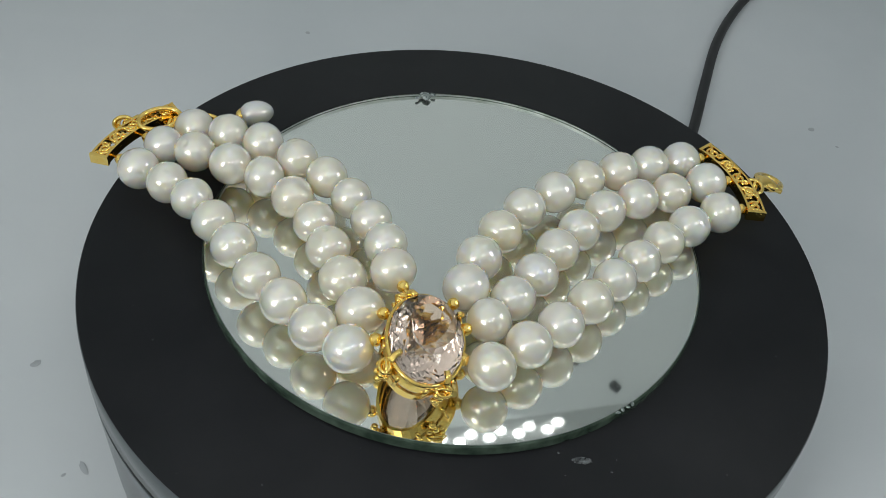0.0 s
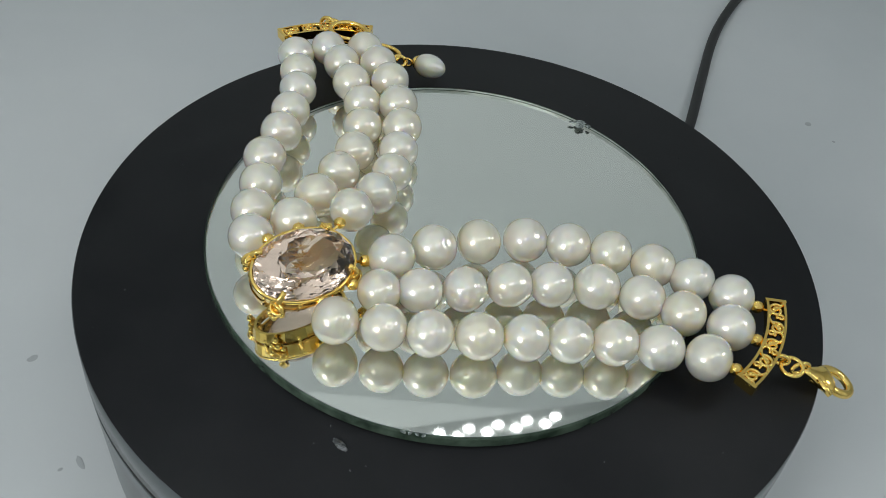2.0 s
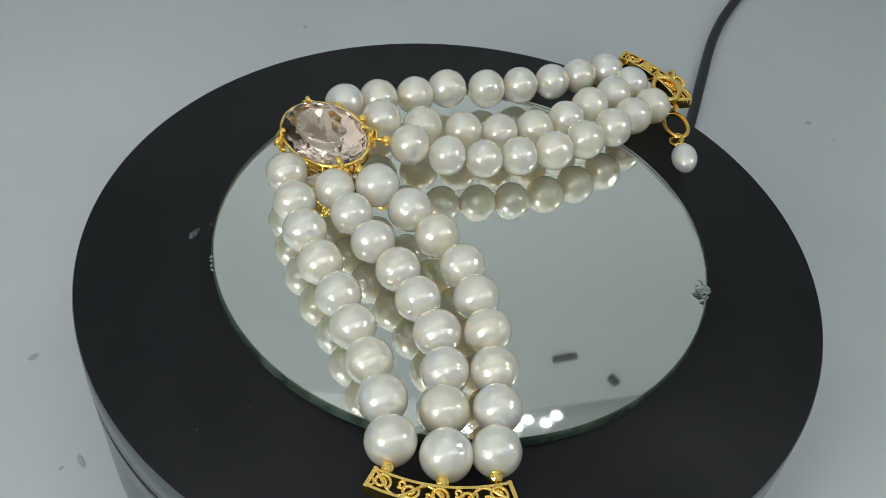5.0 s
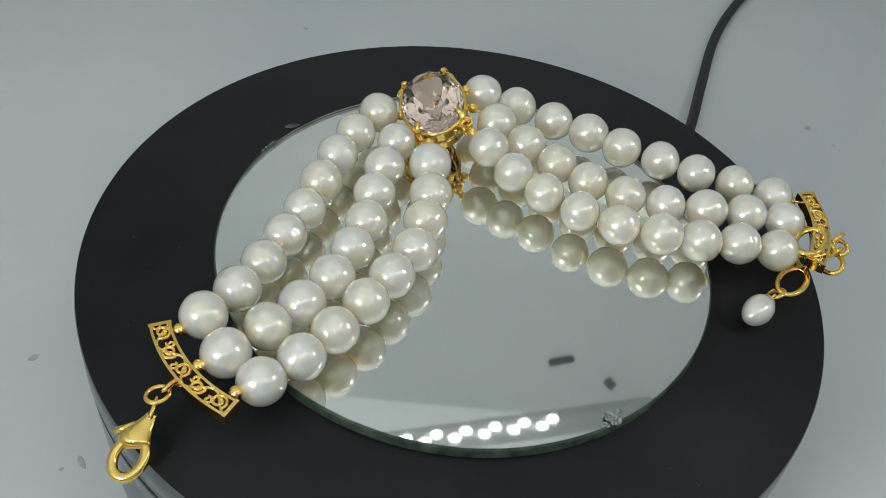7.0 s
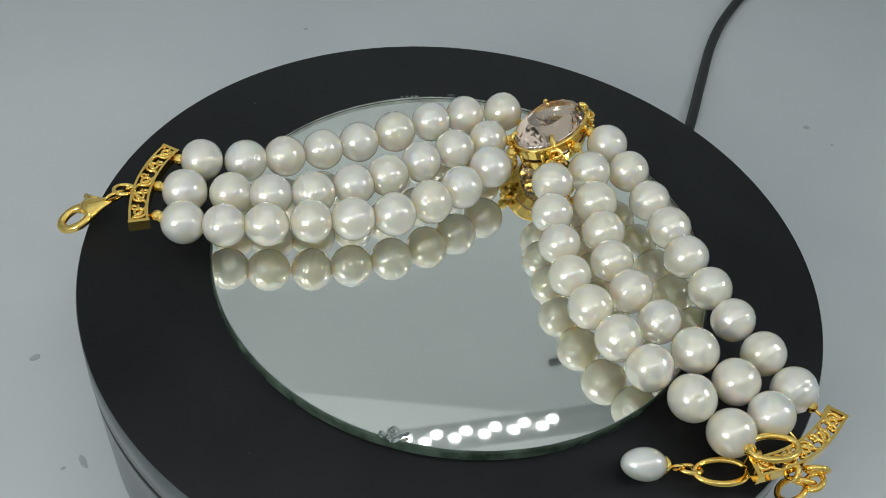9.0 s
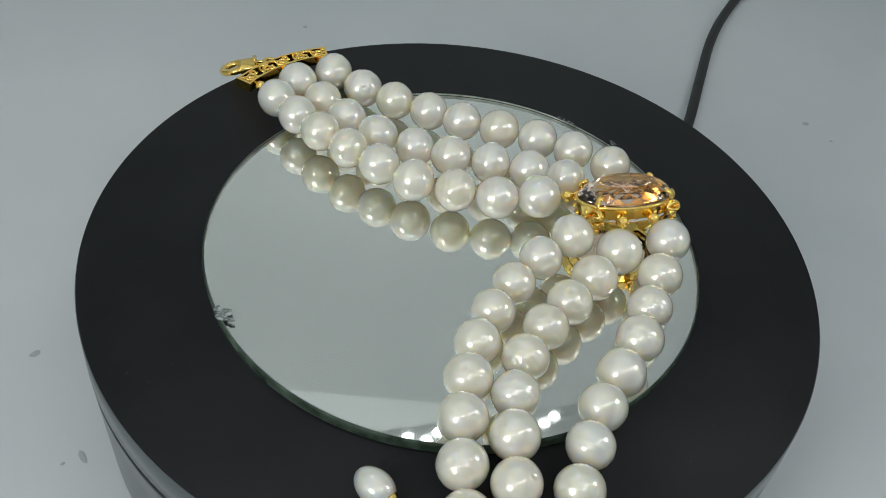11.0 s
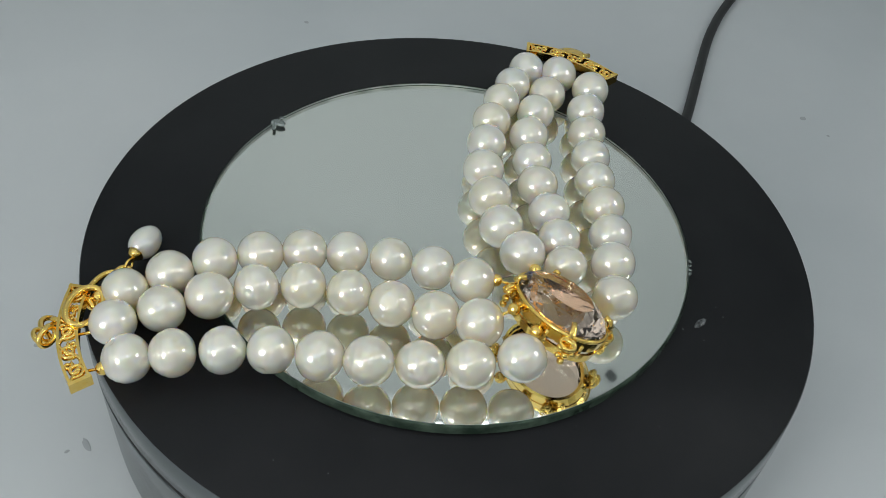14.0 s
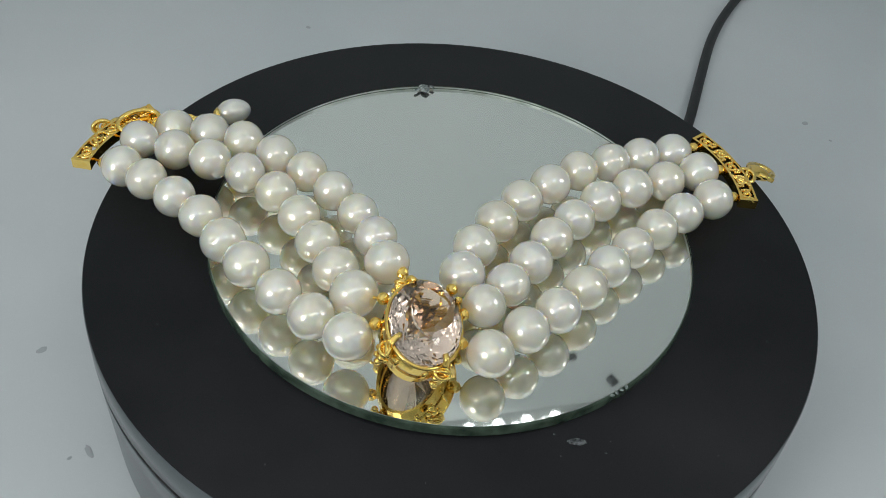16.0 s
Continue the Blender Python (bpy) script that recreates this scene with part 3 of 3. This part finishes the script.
def bracelet():
    top = thing("bracelet", "three-strand white pearl bracelet with oval blush stone set in gold", "bracelet")
    variants = [pearl_mesh(100 + k) for k in range(16)]
    rnd = random.Random(7)
    strands = (A_INNER, A_MIDDLE, A_OUTER, B_INNER, B_MIDDLE, B_OUTER)
    for strand in map(tuple, strands):
        pts = [Vector(p) for p in strand]
        gaps = [(p - q).length for p, q in zip(pts, pts[1:])]
        for k, p in enumerate(pts):
            near = gaps[max(k - 1, 0):k + 1]
            r = 0.35 * (sum(near) / len(near)) / 2 + 0.65 * 4.12
            d = pts[min(k + 1, 8)] - pts[max(k - 1, 0)]
            q = d.to_track_quat("Z", "Y").to_matrix().to_4x4() @ pose(0, 0, 0, 0, 0, 360 * rnd.random())
            ob = new("pearl", rnd.choice(variants))
            ob.parent = top
            ob.matrix_basis = Matrix.Translation(p * MM) @ q @ Matrix.Scale(1.01 * r / 4.12, 4)
            if strand in SLIDES:
                SLIDING.append((ob, [Matrix.Translation(Vector(way[k]) * MM) @ q for way in SLIDES[strand]]))

    # stone and setting
    setting = part("stone_setting", tube(oval(7.1 * MM, 10.1 * MM, -0.5 * MM, 64), 0.42 * MM, 8, True), GOLD, top, "polished gold openwork setting", m=GEM_AT)
    part("stone", gem_mesh(), GEM, setting, "large faceted oval blush-pink transparent stone", smooth=False)
    part("gallery_band", oval_band(7.4, 10.4, 6.95, 9.95, -0.6, -2.9, 0.5, 28), GOLD, setting, "faceted upper gold band", smooth=False)
    part("gallery_band", oval_band(7.0, 10.0, 6.5, 9.5, -3.7, -5.6, 0.6, 28), GOLD, setting, "faceted lower gold band", smooth=False)
    for k in range(8):
        a = 2 * math.pi * (k + 0.5) / 8
        c, s = math.cos(a), math.sin(a)
        part("gallery_post", tube([(7.0 * c * MM, 10.0 * s * MM, -1.6 * MM), (6.8 * c * MM, 9.8 * s * MM, -3.0 * MM), (6.7 * c * MM, 9.7 * s * MM, -4.4 * MM)], 0.45 * MM, 8), GOLD, setting)
    for deg in (48, 132, 228, 312):
        a = radians(deg)
        c, s = math.cos(a), math.sin(a)
        pts = [(6.6 * c * MM, 9.6 * s * MM, -3.5 * MM), (7.7 * c * MM, 10.7 * s * MM, -1.0 * MM), (7.7 * c * MM, 10.7 * s * MM, 0.3 * MM), (7.2 * c * MM, 10.1 * s * MM, 1.2 * MM), (6.3 * c * MM, 9.0 * s * MM, 1.7 * MM)]
        prong = part("prong", tube(pts, lambda q: (0.72 - 0.2 * q) * MM, 10), GOLD, setting)
        out = Matrix.Translation(Vector((8.1 * c, 11.0 * s, -1.7)) * MM)
        for dx, dz, r in ((1.0, -0.3, 0.75), (-1.0, -0.9, 0.7), (0.3, -2.2, 0.75), (1.3, -1.7, 0.55), (-0.8, -2.6, 0.6), (0.1, -3.6, 0.7)):
            part("granule", ball(r * MM, 12, 8), GOLD, setting, m=out @ Matrix.Translation(Vector((-s * dx, c * dx, dz)) * MM))
        for tilt, size in ((65, 1.25), (25, 1.15), (95, 1.0)):
            part("loop", tube(oval(1.15 * size * MM, size * 0.85 * MM, 0, 20), 0.34 * MM, 8, True), GOLD, setting, m=out @ pose(0, 0, 0, tilt, 0, deg + 60))

    # beads that join the strands to the setting and to the bars
    bead = bmesh.new()
    bmesh.ops.create_icosphere(bead, subdivisions=2, radius=1.0)
    first = None
    a_side = []
    bars = {}
    bars["A"] = end_bar(top, (-76.2, 11.4, 6.0), (-72.4, 21.9, 6.0), (-64.8, 30.2, 6.0))
    bars["B"] = end_bar(top, (53.4, 33.3, 7.3), (59.5, 23.4, 7.3), (61.5, 12.1, 7.3))
    inv = GEM_AT.inverted()
    for i, strand in enumerate(strands):
        p = Vector(strand[0]) * MM
        c = inv @ p
        ang = math.atan2(c.y / 10.1, c.x / 7.1)
        rim = GEM_AT @ Vector((6.9 * MM * math.cos(ang), 9.9 * MM * math.sin(ang), -1.2 * MM))
        d = (p - rim)
        spots = [(rim + d.normalized() * max(d.length - 5.1 * MM, 0.6 * MM), 1.2)]
        q = Vector(strand[8]) * MM
        bar, at = bars["A" if i < 3 else "B"]
        s = (0.88, 0.5, 0.12)[i % 3] if i < 3 else (0.12, 0.5, 0.88)[i % 3]
        e = at(s, 0)
        dd = (e - q).normalized()
        spots.append((q + dd * 5.1 * MM, 1.25))
        for spot, r in spots:
            if first is None:
                first = part("spacer_bead", bead, GOLD, top, smooth=False)
                o = first
            else:
                o = new("spacer_bead", first.data)
                o.parent = top
            o.matrix_basis = Matrix.Translation(spot) @ Matrix.Scale(r * MM, 4)
            if spot is spots[1][0]:
                (a_side if i < 3 else LIFTING).append(o)
        wire = part("thread_wire", tube([q, e], 0.3 * MM, 6), GOLD, top)
        (a_side if i < 3 else LIFTING).append(wire)
        part("thread_wire", tube([p, rim], 0.3 * MM, 6), GOLD, top)

    # lobster clasp on the B bar
    link_ring("jump_ring", top, (62.0, 24.0, 5.6), 35, 1.3, 0.9, 0.42, 70)
    link_ring("jump_ring", top, (64.0, 24.7, 5.0), 20, 2.0, 1.9, 0.45, 12)
    link_ring("jump_ring", top, (65.0, 26.5, 4.2), 65, 1.9, 1.0, 0.42, 75)
    clasp_start, clasp_tip = Vector((65.3, 27.2, 3.8)), Vector((73.1, 34.8, -1.0))
    clasp_at = Matrix.Translation(clasp_start * MM) @ (clasp_tip - clasp_start).to_track_quat("X", "Z").to_matrix().to_4x4()
    body = [(0, 0, 0), (1.1, 0.0, 0), (2.2, -0.1, 0), (3.3, -0.2, 0), (4.4, -0.3, 0), (5.2, -0.2, 0), (5.9, 0.0, 0), (6.4, 0.2, 0)]
    widths = (0.9, 1.2, 1.65, 2.3, 2.95, 3.15, 2.7, 1.6)
    clasp = part("lobster_clasp", tube([Vector(p) * MM for p in body], lambda q: widths[min(7, round(q * 7))] * MM, 14, flat=0.5), GOLD, top, "gold lobster clasp", m=clasp_at)
    part("hook", tube([(8.0 * MM + x, 0.4 * MM + y, 0) for x, y, _ in oval(3.3 * MM, 2.6 * MM, 0, 36)], 0.92 * MM, 12, True, flat=0.9), GOLD, clasp)
    part("trigger", tube([Vector(p) * MM for p in ((2.8, -1.4, 0.3), (4.2, -2.8, 0.3), (5.2, -4.2, 0.3))], 0.62 * MM, 10), GOLD, clasp)
    part("clasp_gate", tube([Vector(p) * MM for p in ((2.2, -0.8, -0.6), (4.6, -1.5, -0.6), (7.6, -1.9, -0.4))], 0.7 * MM, 10), GOLD, clasp)

    # extension chain and drop on the A bar
    link_ring("chain_link", top, (-74.9, 24.6, 5.6), 20, 1.9, 1.4, 0.5, 70)
    link_ring("chain_link", top, (-75.2, 26.2, 4.4), 80, 1.9, 1.4, 0.5, 30)
    link_ring("chain_link", top, (-73.6, 26.6, 3.8), 10, 1.9, 1.3, 0.5, 65)
    link_ring("chain_link", top, (-72.2, 28.2, 2.6), 75, 2.8, 2.2, 0.55, 30)
    link_ring("chain_link", top, (-71.0, 26.2, 5.2), 120, 1.8, 1.3, 0.5, 60)
    link_ring("chain_link", top, (-67.0, 25.1, 7.4), 34, 4.5, 2.8, 0.6, 12, "large gold chain link")
    link_ring("chain_link", top, (-64.6, 27.0, 4.8), 75, 1.9, 1.3, 0.52, 65)
    link_ring("chain_link", top, (-60.5, 30.3, 2.7), 31, 4.7, 2.6, 0.6, 8, "large gold chain link")
    link_ring("chain_link", top, (-55.6, 31.9, 2.2), 20, 1.9, 1.4, 0.5, 30)
    link_ring("chain_link", top, (-53.5, 33.0, 2.7), 25, 1.1, 0.9, 0.3, 80)
    drop_at = Matrix.Translation(Vector((-48.1, 35.5, 3.5)) * MM) @ pose(0, 0, 0, 0, 0, 24)
    drop = ball(1.0, 32, 20)
    for v in drop.verts:
        v.co = Vector((v.co.x * 4.0, v.co.y * (2.9 - 0.22 * v.co.x), v.co.z * (2.9 - 0.22 * v.co.x))) * MM
    pearl = part("pearl_drop", drop, PEARL, top, "oval white pearl drop", m=drop_at)
    part("bead_cap", lathe([(0.0, 1.0 * MM), (1.0 * MM, 0.6 * MM), (1.7 * MM, -0.3 * MM), (1.5 * MM, -0.3 * MM), (0.0, 0.3 * MM)], 20), GOLD, pearl, m=pose(-3.9 * MM, 0, 0, 0, -90, 0))
    TURNING.extend(o for o in top.children if o.name.split(".")[0] in ("chain_link", "pearl_drop"))
    LIFTING.extend(o for o in top.children if o.name.split(".")[0] in ("jump_ring", "lobster_clasp"))
    LIFTING.append(bars["B"][0])
    TURNING.append(bars["A"][0])
    TURNING.extend(a_side)
    return top


bracelet_ob = bracelet()


def motions():
    walk(platter, [(t, pose(0, 0, -GROUND, 0, 0, a)) for t, a in SPIN])
    walk(round_mirror, [(t, pose(0, 0, 0, 0, 0, a)) for t, a in SPIN])
    walk(bracelet_ob, [(t, pose(0, 0, 0, 0, 0, a)) for t, a in SPIN])
    for ob, places in SLIDING:
        walk(ob, [(t, places[k]) for t, k in SLIDE_TIMES])
    pivot = GEM_AT.translation
    for ob in TURNING:
        rest = ob.matrix_basis.copy()
        rest = Matrix.LocRotScale(rest.translation, rest.to_quaternion(), None)
        walk(ob, [(t, Matrix.Translation(pivot) @ pose(0, 0, 0, 0, 0, SLIDE_TURN[k]) @ Matrix.Translation(-pivot) @ rest) for t, k in SLIDE_TIMES])
    for ob in LIFTING:
        rest = ob.matrix_basis.copy()
        rest = Matrix.LocRotScale(rest.translation, rest.to_quaternion(), None)
        walk(ob, [(t, Matrix.Translation(Vector(B_SHIFT[k]) * MM) @ rest) for t, k in SLIDE_TIMES])


motions()
